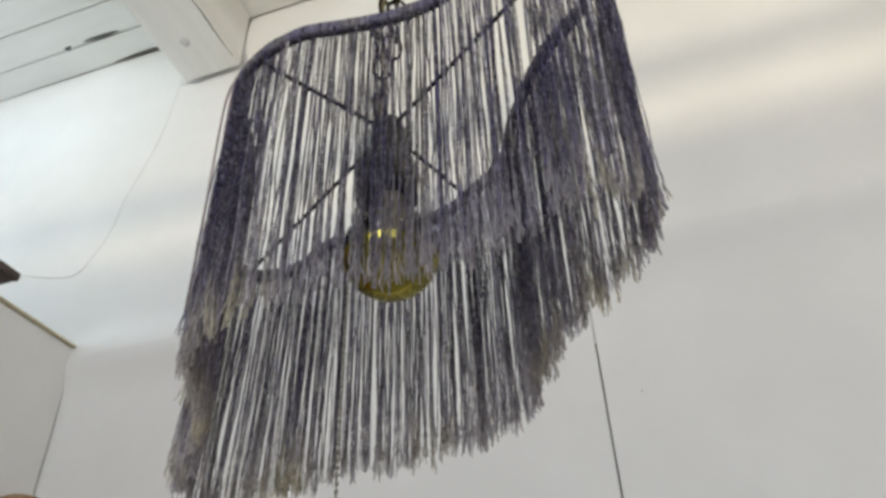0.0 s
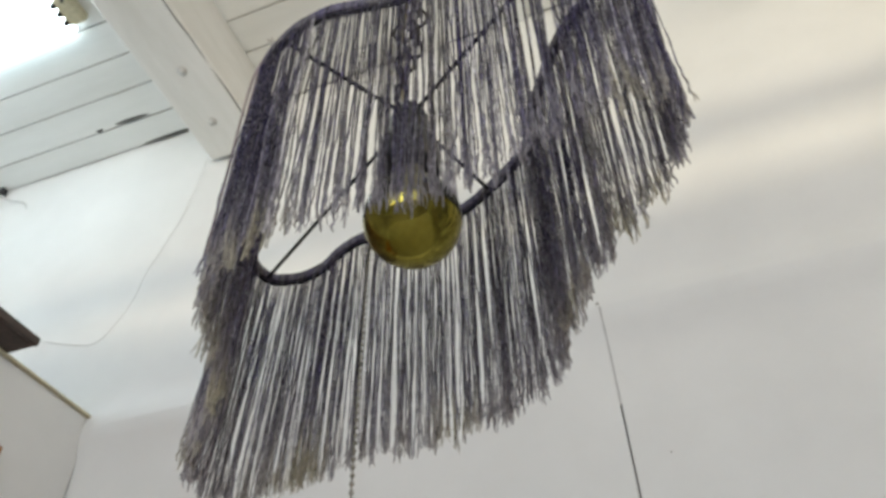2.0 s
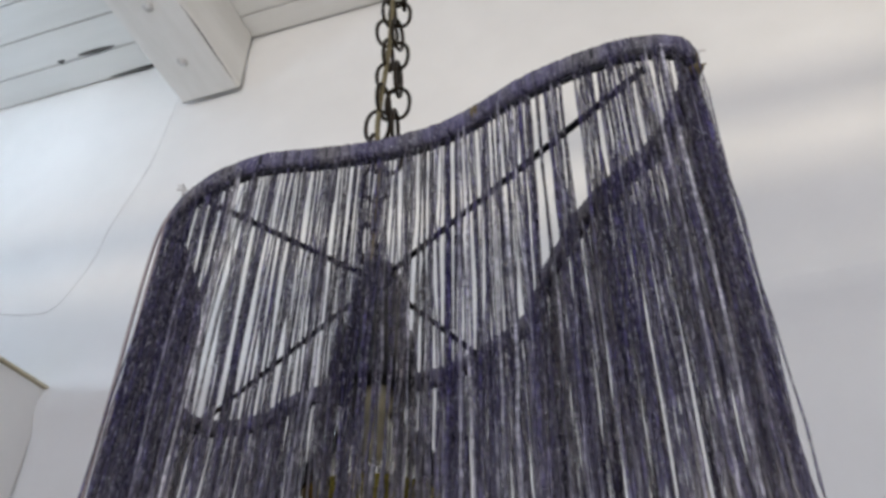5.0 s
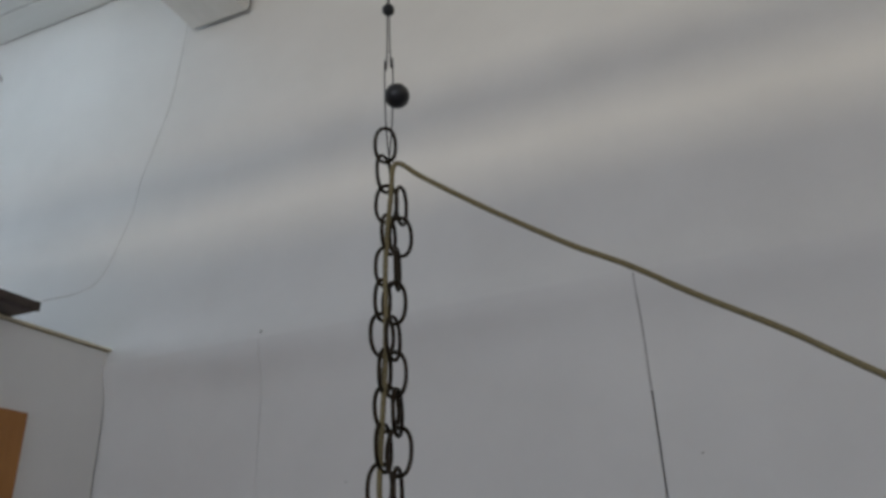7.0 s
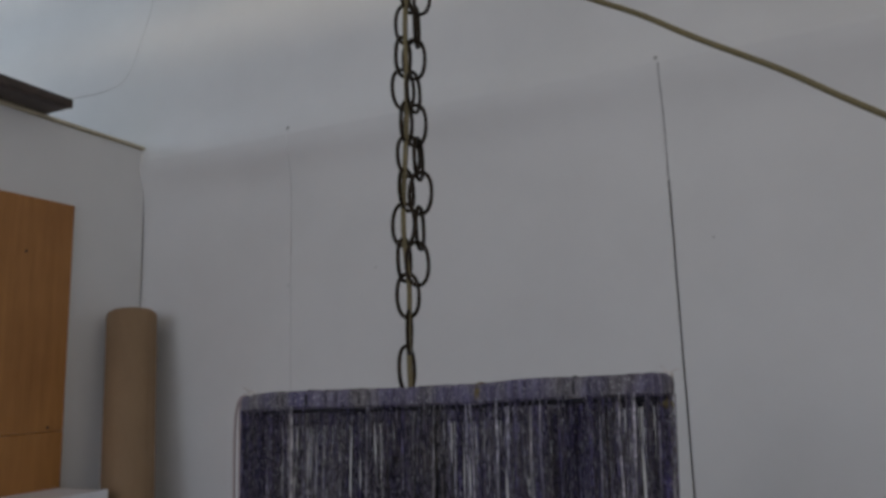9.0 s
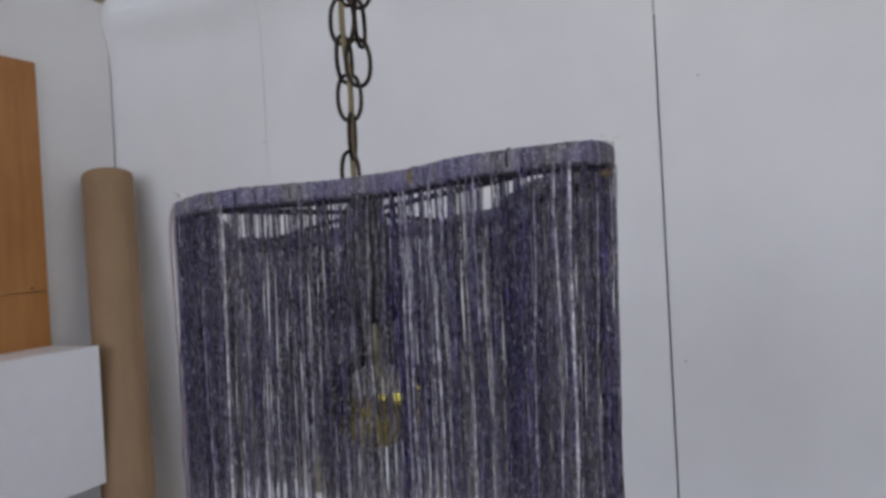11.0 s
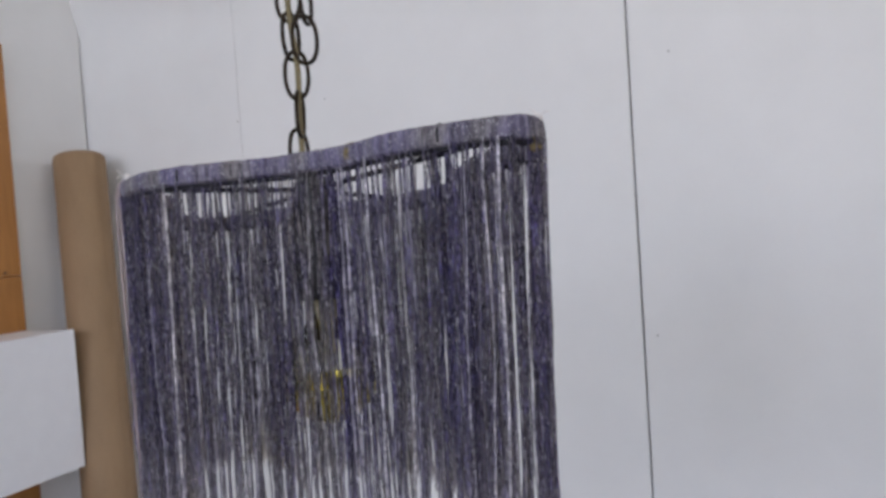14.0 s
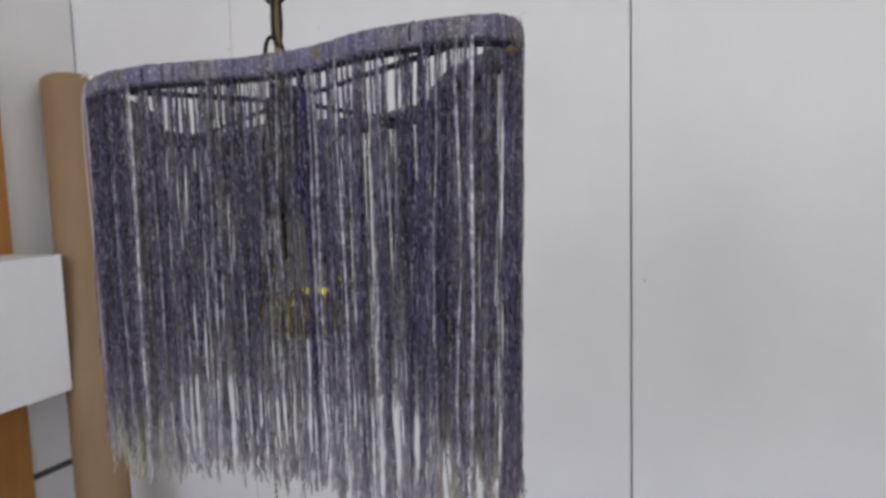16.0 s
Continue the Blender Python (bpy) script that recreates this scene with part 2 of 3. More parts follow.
def box(x0, x1, y0, y1, z0, z1, bevel=0.0, bm=None):
    bm = bm or bmesh.new()
    r = bmesh.ops.create_cube(bm, size=1.0, matrix=Matrix.Translation(((x0 + x1) / 2, (y0 + y1) / 2, (z0 + z1) / 2)) @ Matrix.Diagonal((x1 - x0, y1 - y0, z1 - z0, 1)))
    if bevel:
        edges = {e for v in r["verts"] for e in v.link_edges}
        bmesh.ops.bevel(bm, geom=list(edges), offset=bevel, segments=2, affect="EDGES", profile=0.5)
    return bm


def lathe(profile, n=32, at=(0, 0, 0), bm=None, ends=(True, True)):
    """Turns (radius, z) rows round the z axis; ends: which of the first and last rings are closed."""
    bm = bm or bmesh.new()
    rings = []
    for r, z in profile:
        rings.append([bm.verts.new((at[0] + r * math.cos(a), at[1] + r * math.sin(a), at[2] + z)) for a in (2 * math.pi * i / n for i in range(n))])
    for a, b in zip(rings, rings[1:]):
        for i in range(n):
            bm.faces.new((a[i], a[(i + 1) % n], b[(i + 1) % n], b[i]))
    for ring, closed in zip((rings[0], rings[-1]), ends):
        if closed:
            bm.faces.new(ring)
    return bm


def glide(points, steps, closed=False):
    """A smooth curve through the points."""
    pts = [Vector(p) for p in points]
    n = len(pts)
    out = []
    for i in range(n if closed else n - 1):
        if closed:
            a, b, c, d = (pts[(i + k) % n] for k in (-1, 0, 1, 2))
        else:
            a, b, c, d = pts[max(i - 1, 0)], pts[i], pts[i + 1], pts[min(i + 2, n - 1)]
        for s in range(steps):
            t = s / steps
            out.append(0.5 * (2 * b + (c - a) * t + (2 * a - 5 * b + 4 * c - d) * t * t + (3 * b - a - 3 * c + d) * t ** 3))
    if not closed:
        out.append(pts[-1])
    return out


def pipe(path, radius, sides=8, closed=False, bm=None):
    """A round bar along a path; radius: a number or a function of the share of the way."""
    bm = bm or bmesh.new()
    n = len(path)
    rings, side = [], None
    for i, p in enumerate(path):
        q = path[(i + 1) % n] if closed else path[min(i + 1, n - 1)]
        o = path[i - 1] if closed else path[max(i - 1, 0)]
        d = (q - o).normalized()
        if side is None:
            side = d.orthogonal().normalized()
        side = (side - d * side.dot(d)).normalized()
        up = d.cross(side)
        r = radius(i / max(n - 1, 1)) if callable(radius) else radius
        rings.append([bm.verts.new(p + r * (math.cos(a) * side + math.sin(a) * up)) for a in (2 * math.pi * k / sides for k in range(sides))])
    for i in range(n if closed else n - 1):
        a, b = rings[i], rings[(i + 1) % n]
        for k in range(sides):
            bm.faces.new((a[k], a[(k + 1) % sides], b[(k + 1) % sides], b[k]))
    if not closed:
        bm.faces.new(rings[0])
        bm.faces.new(rings[-1])
    return bm


def thing(name, at, label, category, group="", kind=""):
    ob = new(name)
    ob.location = at
    ob.empty_display_size = 0.05
    return tagged(ob, label, category, group, kind)


# ---------------------------------------------------------------- the room
WEST, EAST, SOUTH, TOP = -4.2, 2.9, -5.5, 4.262

tagged(part("floor", box(WEST - 0.2, EAST + 0.2, SOUTH - 0.2, 0.2, -0.12, 0.0), FLOOR), "worn pale grey painted floor", "floor", kind="structure")


def swell(x, z):
    """How far the plaster stands proud: a filled joint at the panels' heads; above it a ridge and slow waves, added to
    shade the wall in bands.
    """
    y = 0.034 * math.exp(-((z - 2.425) / (0.085 if z < 2.425 else 0.10)) ** 2)
    ridge = 3.13 + 0.012 * x
    y += 0.008 * math.exp(-((z - ridge) / (0.20 if z < ridge else 0.08)) ** 2)
    if z > 2.5:
        y += min(1, (z - 2.5) * 3) * (0.008 * math.sin((z - 2.62) * 9.5 + 0.25 * x) + 0.005 * math.sin(z * 17 + 1.0))
    return y + 0.0015 * noise.noise(Vector((x * 1.3, z * 1.3, 4.0)))


def wall_sheet(x0, x1, z0, z1, thick=0.024):
    """One sheet of the back wall with an eased edge."""
    bm = bmesh.new()
    nx, nz = max(2, int((x1 - x0) / 0.12)), max(2, int((z1 - z0) / 0.03))
    grid = []
    for j in range(nz + 1):
        z = z0 + (z1 - z0) * j / nz
        grid.append([bm.verts.new((x, -swell(x, z), z)) for x in (x0 + (x1 - x0) * i / nx for i in range(nx + 1))])
    for j in range(nz):
        for i in range(nx):
            bm.faces.new((grid[j][i], grid[j][i + 1], grid[j + 1][i + 1], grid[j + 1][i]))
    edge = [e for e in bm.edges if e.is_boundary]
    for e in edge:
        e.smooth = False
    made = bmesh.ops.extrude_edge_only(bm, edges=edge)["geom"]
    for v in (g for g in made if isinstance(g, bmesh.types.BMVert)):
        v.co.y = thick
    return bm


wall_north = tagged(part("wall_north", box(WEST, EAST, 0.0245, 0.2, 0, TOP + 0.1), GAP), "white painted board wall with a filled horizontal joint", "wall", kind="structure")
for x0, x1 in ((WEST, -2.4405), (-2.4395, -1.2209), (-1.2191, -0.0026), (0.0026, 1.2188), (1.2212, EAST)):
    part("wall_panel", wall_sheet(x0, x1, 0.0, 2.44), WALL, wall_north, smooth=True)
part("upper_wall", wall_sheet(WEST, EAST, 2.44, TOP + 0.05), WALL, wall_north, smooth=True)
filler = wall_sheet(-0.0024, 0.0024, 2.12, 2.438, 0.021)
bmesh.ops.translate(filler, verts=filler.verts, vec=(0, 0.0018, 0))
part("joint_filler", filler, FILLER, wall_north, "grey filler in the top of the open joint", True)
for x, z, r in ((0.099, 1.954, 0.004), (-0.902, 1.962, 0.0035), (0.034, 1.242, 0.004), (-1.214, 2.46, 0.009), (-0.005, 2.452, 0.008), (-1.23, 1.93, 0.004), (0.62, 1.5, 0.003)):
    dent = bmesh.new()
    bmesh.ops.create_icosphere(dent, subdivisions=2, radius=r * 0.75, matrix=Matrix.Translation((x, -swell(x, z), z)) @ Matrix.Diagonal((1, 0.25, 1, 1)))
    part("screw_head", dent, SCREW, wall_north)


def side_wall(name, x0, x1, y0, y1, z0, z1):
    """An unseen side wall, added with one made-up window opening."""
    bm = box(x0, x1, SOUTH, y0, 0, TOP + 0.1)
    box(x0, x1, y1, 0.0, 0, TOP + 0.1, bm=bm)
    box(x0, x1, y0, y1, 0, z0, bm=bm)
    box(x0, x1, y0, y1, z1, TOP + 0.1, bm=bm)
    return part(name, bm, WALL)


side_wall("wall_west", WEST - 0.2, WEST, -2.5, -0.5, 2.45, 3.25)
side_wall("wall_east", EAST, EAST + 0.2, -2.7, -1.1, 3.15, 3.95)
# unseen wall behind the camera, added with two openings for the fill lamps
south = box(WEST, EAST, SOUTH - 0.2, SOUTH, 0, 1.4)
box(WEST, EAST, SOUTH - 0.2, SOUTH, 3.2, TOP + 0.1, bm=south)
for x0, x1 in ((WEST, -1.9), (0.1, 0.5), (2.5, EAST)):
    box(x0, x1, SOUTH - 0.2, SOUTH, 1.4, 3.2, bm=south)
part("wall_south", south, WALL)
for n in ("wall_west", "wall_east", "wall_south"):
    tagged(bpy.data.objects[n], "unseen white wall added to close the room", "wall", kind="structure")


def window(name, x0, x1):
    """Unseen timber frame added behind the camera; its low rail shades the wall."""
    w = thing(name, ((x0 + x1) / 2, SOUTH - 0.1, 1.4), "unseen white timber frame added to shape the light", "window", kind="structure")
    for k in ((x0, x1, 1.40, 1.45), (x0, x1, 3.15, 3.20), (x0, x1, 1.572, 1.642)):
        part("rail", local(box(k[0], k[1], SOUTH - 0.13, SOUTH - 0.08, k[2], k[3], 0.004), w.location), BEAM, w)
    for x in (x0, x1 - 0.05):
        part("stile", local(box(x, x + 0.05, SOUTH - 0.128, SOUTH - 0.082, 1.451, 3.149, 0.004), w.location), BEAM, w)


def local(bm, at):
    bmesh.ops.translate(bm, verts=bm.verts, vec=-Vector(at))
    return bm


window("unseen_frame_1", -1.9, 0.1)
window("unseen_frame_2", 0.5, 2.5)
partition = tagged(part("wall_partition", box(-2.005, -1.885, -2.7, -0.007, 0, 2.488, 0.003), WALL), "low white partition wall that stops short of the ceiling", "wall", kind="structure")
part("top_cap", box(-2.012, -1.872, -2.7, -0.006, 2.489, 2.499, 0.002), CAP, partition, "raw cream top edge")
part("trim_strip", box(-1.8845, -1.878, -0.9, -0.002, 0.560, 0.580, 0.002), GAP, partition, "thin dark strip")

# planked ceiling, with the joints open; boards run along the back wall
bm = bmesh.new()
for x0, x1, first in ((WEST, -1.55, 0.158), (-1.55, EAST, 0.131)):
    y, k, w = -0.009, 0, first - 0.007
    while y > SOUTH:
        dz = 0.003 * noise.noise(Vector((k * 3.1, 0.3, x0)))
        box(x0, x1, max(y - w + 0.007, SOUTH), y, TOP + dz, TOP + 0.03, 0.0015, bm)
        y, k, w = y - w, k + 1, 0.176
tagged(part("ceiling", bm, PLANK), "white painted plank ceiling with dark open joints", "ceiling", kind="structure")
tagged(part("ceiling_backing", box(WEST - 0.2, EAST + 0.2, SOUTH - 0.2, 0.2, TOP + 0.031, TOP + 0.2), GAP), "dark boarding above the ceiling planks", "ceiling", kind="structure")
for pts in (((-2.26, -0.175, TOP), (-2.16, -0.172, TOP), (-2.05, -0.170, TOP)), ((-2.38, -0.172, TOP), (-2.36, -0.166, TOP), (-2.34, -0.173, TOP)), ((-2.2, -0.014, TOP), (-2.0, -0.015, TOP), (-1.9, -0.014, TOP))):
    tagged(part("plank_split", pipe(glide(pts, 6), lambda q: 0.009 * (0.1 + math.sin(math.pi * q)), 6), GAP), "dark worn gap in a ceiling joint", "ceiling", kind="structure")
for x0, x1 in ((-0.725, -0.475), (-0.215, -0.045)):
    tagged(part("trim", box(x0, x1, SOUTH, -0.004, TOP - 0.022, TOP - 0.004, 0.004), PLANK), "flat white painted batten across the ceiling planks", "batten", kind="structure")

tagged(part("ceiling_panel", box(-3.3, -1.80, -1.85, -0.964, TOP - 0.012, TOP - 0.0035, 0.002), DARKWOOD), "dark panel flat under the ceiling planks", "ceiling panel", kind="structure")


def ceiling_beam(x0, x1, z0, bolts):
    bm = bmesh.new()
    n = 60
    rings = []
    for i in range(n + 1):
        yy = -0.022 + (SOUTH + 0.022) * i / n
        wob = [0.006 * noise.noise(Vector((yy * 2.2, c * 7.7, x0))) for c in range(6)]
        c = 0.012 + 0.008 * abs(noise.noise(Vector((yy * 3, 9, x0))))
        ring = ((x0 + wob[0], TOP - 0.007), (x0 + wob[0], z0 + 0.010), (x0 + 0.010, z0 + wob[2] * 0.5), (x1 - c, z0 + wob[3] * 0.5), (x1 + wob[4], z0 + c), (x1 + wob[5], TOP - 0.007))
        rings.append([bm.verts.new((x, yy, z)) for x, z in ring])
    for a, b in zip(rings, rings[1:]):
        for j in range(6):
            bm.faces.new((a[j], a[(j + 1) % 6], b[(j + 1) % 6], b[j]))
    bm.faces.new(rings[0]), bm.faces.new(rings[-1])
    beam = tagged(part("ceiling_beam", bm, BEAM), "heavy white painted timber ceiling beam with bolt holes", "beam", "ceiling beams", "structure")
    for x, yy in bolts:
        b = lathe([(0.002, -0.010), (0.011, -0.009), (0.014, -0.003), (0.024, -0.004), (0.027, 0.003)], 6, (x, yy, z0))
        part("bolt", b, BOLT, beam, "painted-over bolt head", True)
    return beam


beam_1 = ceiling_beam(-1.688, -1.390, 3.889, ((-1.554, -0.22), (-1.528, -0.50), (-1.56, -1.0)))
for pts, r in ((((-1.405, -0.42, 3.8935), (-1.402, -0.60, 3.893), (-1.408, -0.78, 3.892), (-1.400, -0.98, 3.894)), 0.0032), (((-1.399, -0.028, 3.894), (-1.400, -0.20, 3.893), (-1.398, -0.33, 3.894), (-1.403, -0.47, 3.892)), 0.0030)):
    part("split", pipe(glide(pts, 6), lambda q, r=r: r * (0.15 + math.sin(math.pi * q)), 6), GAP, beam_1, "dark split along the edge")
ceiling_beam(1.060, 1.360, 3.775, ((1.2, -0.3),))

# ---------------------------------------------------------------- light fitting on the ceiling
lamp = thing("ceiling_light", (-2.6, -0.81, TOP), "white strip light with a lit diffuser and cream end", "ceiling light")
o = Vector(lamp.location)


part("housing", local(box(-3.20, -2.06, -0.925, -0.695, TOP - 0.010, TOP - 0.001, 0.002), o), WHITEBOX, lamp)
part("diffuser", local(box(-3.19, -2.06, -0.920, -0.700, TOP - 0.050, TOP - 0.0105, 0.008), o), LIT, lamp, "lit white diffuser")
part("end_cap", local(box(-2.056, -1.965, -0.875, -0.735, TOP - 0.060, TOP - 0.002, 0.014), o), CREAM, lamp, "yellowed cream end")
for yy in (-0.85, -0.805, -0.76):
    part("clip", local(lathe([(0.004, -0.016), (0.014, -0.014), (0.014, 0.010), (0.006, 0.014)], 12, (-2.06, yy, TOP - 0.050)), o), WIRE, lamp, "dark metal clip", True)
part("lead", local(pipe(glide([(-1.99, -0.86, TOP - 0.08), (-1.95, -0.95, TOP - 0.10), (-1.93, -1.10, TOP - 0.06), (-1.95, -1.3, TOP - 0.020)], 8), 0.007), o), WIRE, lamp, "black lead", True)

# ---------------------------------------------------------------- things by the partition
panel = thing("plywood_panel", (-1.862, -0.88, 0), "orange-brown plywood panel standing against the white partition", "panel")
part("sheet", local(box(-1.8835, -1.862, -1.50, -0.318, 0.0, 1.4865, 0.002), panel.location), PLY, panel)
part("sheet", local(box(-1.8835, -1.8625, -1.50, -0.318, 1.488, 2.215, 0.002), panel.location), PLY, panel)
for yy, z in ((-0.483, 2.04), (-0.375, 1.50), (-0.44, 0.9)):
    part("knot", local(lathe([(0.001, -0.0008), (0.004, -0.0005), (0.005, 0.0004)], 12), (0, 0, 0)), DARKWOOD, panel).matrix_basis = Matrix.Translation(Vector((-1.8615, yy, z)) - panel.location) @ pose(0, 0, 0, 0, 90, 0)

wbox = thing("white_box", (-1.75, -0.6, 0.894), "white laminate box fixed to the plywood panel", "box")
part("shell", local(box(-1.8615, -1.662, -1.05, -0.326, 0.897, 1.314, 0.003), wbox.location), WHITEBOX, wbox)
part("front", local(box(-1.661, -1.648, -1.05, -0.322, 0.894, 1.317, 0.0015), wbox.location), WHITEBOX, wbox, "plain white front")

foot, head = Vector((-1.53, -0.335, 0.001)), Vector((-1.79, -0.128, 1.868))
roll_axis = (head - foot)
roll = thing("paper_roll", foot, "tall brown kraft paper roll leaning in the corner", "paper roll")
roll.rotation_mode = "QUATERNION"
roll.rotation_quaternion = roll_axis.to_track_quat("Z", "Y")
L = roll_axis.length
part("paper", lathe([(0.030, 0.010), (0.074, 0.010), (0.081, 0.016), (0.081, L * 0.3), (0.0805, L * 0.6), (0.081, L - 0.018), (0.078, L - 0.006), (0.070, L), (0.028, L)], 48), KRAFT, roll, smooth=True)
part("core", lathe([(0.018, 0.012), (0.026, 0.012), (0.026, L - 0.002), (0.018, L - 0.002)], 24), CAP, roll, "cardboard core", True)
part("loose_edge", pipe(glide([(0.0815 * math.cos(2.2), 0.0815 * math.sin(2.2), z) for z in (0.02, L * 0.5, L - 0.02)], 6), 0.0012, 6), KRAFT, roll)

tray = thing("dark_board", (-1.92, -0.9, 2.499), "dark stained wooden board lying across the partition top", "board")
part("board", local(box(-2.06, -1.775, -1.5, -0.432, 2.500, 2.516, 0.003), tray.location), DARKWOOD, tray)
part("rim", local(box(-1.774, -1.757, -1.5, -0.428, 2.500, 2.530, 0.004), tray.location), DARKWOOD, tray, "raised dark edge")

cable = thing("wall_cable", (-1.80, -0.42, 2.52), "thin grey cable running up the white wall", "cable")
part("cable", local(pipe(glide([(-1.84, -0.45, 2.519), (-1.80, -0.40, 2.55), (-1.79, -0.28, 2.615), (-1.825, -0.16, 2.72), (-1.88, -0.05, 2.92), (-1.85, -0.037, 3.05), (-1.83, -0.040, 3.169), (-1.812, -0.028, 3.28), (-1.79, -0.017, 3.40), (-1.749, -0.016, 3.56), (-1.725, -0.016, 3.80), (-1.716, -0.016, 3.93)], 10), 0.0016, 6), cable.location), GREYCABLE, cable, smooth=True)

holder = thing("lamp_holder", (-3.12, -0.02, 4.24), "small black clip with a pale flex on the wall head", "lamp holder")
part("clip", local(box(-3.135, -3.105, -0.05, -0.012, 4.20, 4.25, 0.006), holder.location), BLACK, holder)
part("flex", local(pipe(glide([(-3.12, -0.03, 4.20), (-3.02, -0.03, 4.12), (-2.90, -0.025, 4.06), (-2.86, -0.02, 4.00)], 8), 0.005, 6), holder.location), GREYCABLE, holder, "pale grey flex", True)

# ---------------------------------------------------------------- the fringed pendant lamp
HX, HY, RIM = -0.034, -1.434, 1.601


def rim_z(x, y):
    return RIM - 0.09 * (y + 1.437) + 0.020 * (x - HX)


front = [(-0.1348, -1.5313), (-0.1014, -1.5486), (-0.0613, -1.5554), (-0.0189, -1.5484), (0.0215, -1.5443), (0.0568, -1.5473), (0.1042, -1.5625), (0.1516, -1.5695), (0.1829, -1.5615), (0.1872, -1.5411)]
rear = [(0.168, -1.502), (0.122, -1.463), (0.080, -1.403), (0.060, -1.362), (0.012, -1.327), (-0.035, -1.308), (-0.090, -1.310), (-0.138, -1.312), (-0.169, -1.303), (-0.198, -1.288),
        (-0.232, -1.284), (-0.262, -1.295), (-0.268, -1.326), (-0.250, -1.362), (-0.206, -1.402), (-0.172, -1.452), (-0.153, -1.500)]
loop = glide([(x, y, 0) for x, y in front + rear], 40, True)
# even steps along the loop
length = [0.0]
for a, b in zip(loop, loop[1:] + loop[:1]):
    length.append(length[-1] + (b - a).length)
GIRTH = length[-1]


def on_loop(s):
    """Place and outward side at s metres along the rim."""
    s %= GIRTH
    i = int(np.searchsorted(length, s, side="right")) - 1
    a, b = loop[i % len(loop)], loop[(i + 1) % len(loop)]
    p = a.lerp(b, (s - length[i]) / max(length[i + 1] - length[i], 1e-9))
    d = (b - a).normalized()
    return Vector((p.x, p.y, rim_z(p.x, p.y))), Vector((d.y, -d.x, 0))


pendant = thing("pendant_lamp", (HX, HY, RIM), "pendant lamp with a wavy shade of violet-grey yarn fringe", "lamp")
P0 = Vector((HX, HY, RIM))

# yarn-wrapped rim, with a ridge for each turn of yarn
rng = random.Random(5)
bm = bmesh.new()
N = 880
rings = []
for i in range(N):
    p, side = on_loop(GIRTH * i / N)
    swellr = (0.00035 if i % 2 else 0.0) + rng.uniform(0, 0.0006) + 0.0005 * noise.noise(Vector((i * 0.05, 2, 0)))
    lift = 0.0008 * noise.noise(Vector((i * 0.035, 7, 0)))
    ring = []
    for k in range(10):
        a = 2 * math.pi * k / 10
        ca, sa = math.cos(a), math.sin(a)
        w = (0.0042 + swellr) * math.copysign(abs(ca) ** 0.6, ca)
        h = (0.0062 + swellr) * math.copysign(abs(sa) ** 0.6, sa)
        ring.append(bm.verts.new(p - P0 + side * w + Vector((0, 0, h + lift))))
    rings.append(ring)
for i in range(N):
    a, b = rings[i], rings[(i + 1) % N]
    for k in range(10):
        bm.faces.new((a[k], a[(k + 1) % 10], b[(k + 1) % 10], b[k]))
part("rim_band", bm, YARN_BAND, pendant, "rim wrapped in violet-grey yarn")
part("wire_ring", pipe([on_loop(GIRTH * i / 240)[0] - P0 - Vector((0, 0, 0.0080)) for i in range(240)], 0.0017, 6, True), WIRE, pendant, "dark wire ring", True)

# spokes that carry the rim
for x, y in ((-0.1055, -1.5425), (0.1647, -1.5584), (-0.265, -1.298), (0.013, -1.327)):
    part("spoke", pipe([Vector((0, 0, 0.0)), Vector((x, y, rim_z(x, y) - 0.004)) - P0], 0.0021, 8), WIRE, pendant, smooth=True)

# socket and bulb
part("socket", lathe([(0.006, 0.012), (0.013, 0.010), (0.016, 0.002), (0.0185, -0.006), (0.0195, -0.030), (0.0200, -0.040), (0.0265, -0.046), (0.0285, -0.054), (0.0285, -0.084), (0.0265, -0.088), (0.017, -0.088)], 32), BLACK, pendant, "black lamp socket", True)
B, R = Vector((0.006, -0.003, -0.149)), 0.041
cut = -0.005
cap = [(R * math.sin(a), R * -math.cos(a)) for a in (math.pi * i / 40 for i in range(1, 41)) if -R * math.cos(a) <= cut]
bulb = part("bulb", lathe([(0.001, -R)] + cap, 48, B, ends=(True, False)), GOLD, pendant, "gold mirrored globe bulb", True)
neck = [(R * math.sin(a), R * -math.cos(a)) for a in (math.pi * i / 60 for i in range(1, 60)) if cut <= -R * math.cos(a) <= 0.036]
part("glass_top", lathe(neck + [(0.0165, 0.041), (0.0140, 0.050), (0.0130, 0.066)], 48, B, ends=(False, False)), GLASS, bulb, "clear glass neck", True)
part("stem", lathe([(0.003, 0.014), (0.006, 0.020), (0.0065, 0.040), (0.0105, 0.056), (0.0105, 0.066)], 20, B), CAP, bulb, "pale glass stem", True)

# bead pull chain
pull = bmesh.new()
for i in range(64):
    z = -0.085 - 0.0058 * i
    sway = -0.032 - 0.004 * min(1, i / 12)
    bmesh.ops.create_icosphere(pull, subdivisions=1, radius=0.0019, matrix=Matrix.Translation((sway, 0.004, z)))
pipe([Vector((-0.027, 0.002, -0.080)), Vector((-0.032, 0.004, -0.085)), Vector((-0.036, 0.004, -0.16)), Vector((-0.036, 0.004, -0.45))], 0.0006, 5, bm=pull)
part("pull_chain", pull, STEEL, pendant, "steel bead pull chain", True)

# chain: a hanging run and a slack run beside it
LINK, LW, WR = 0.0380, 0.0195, 0.0018


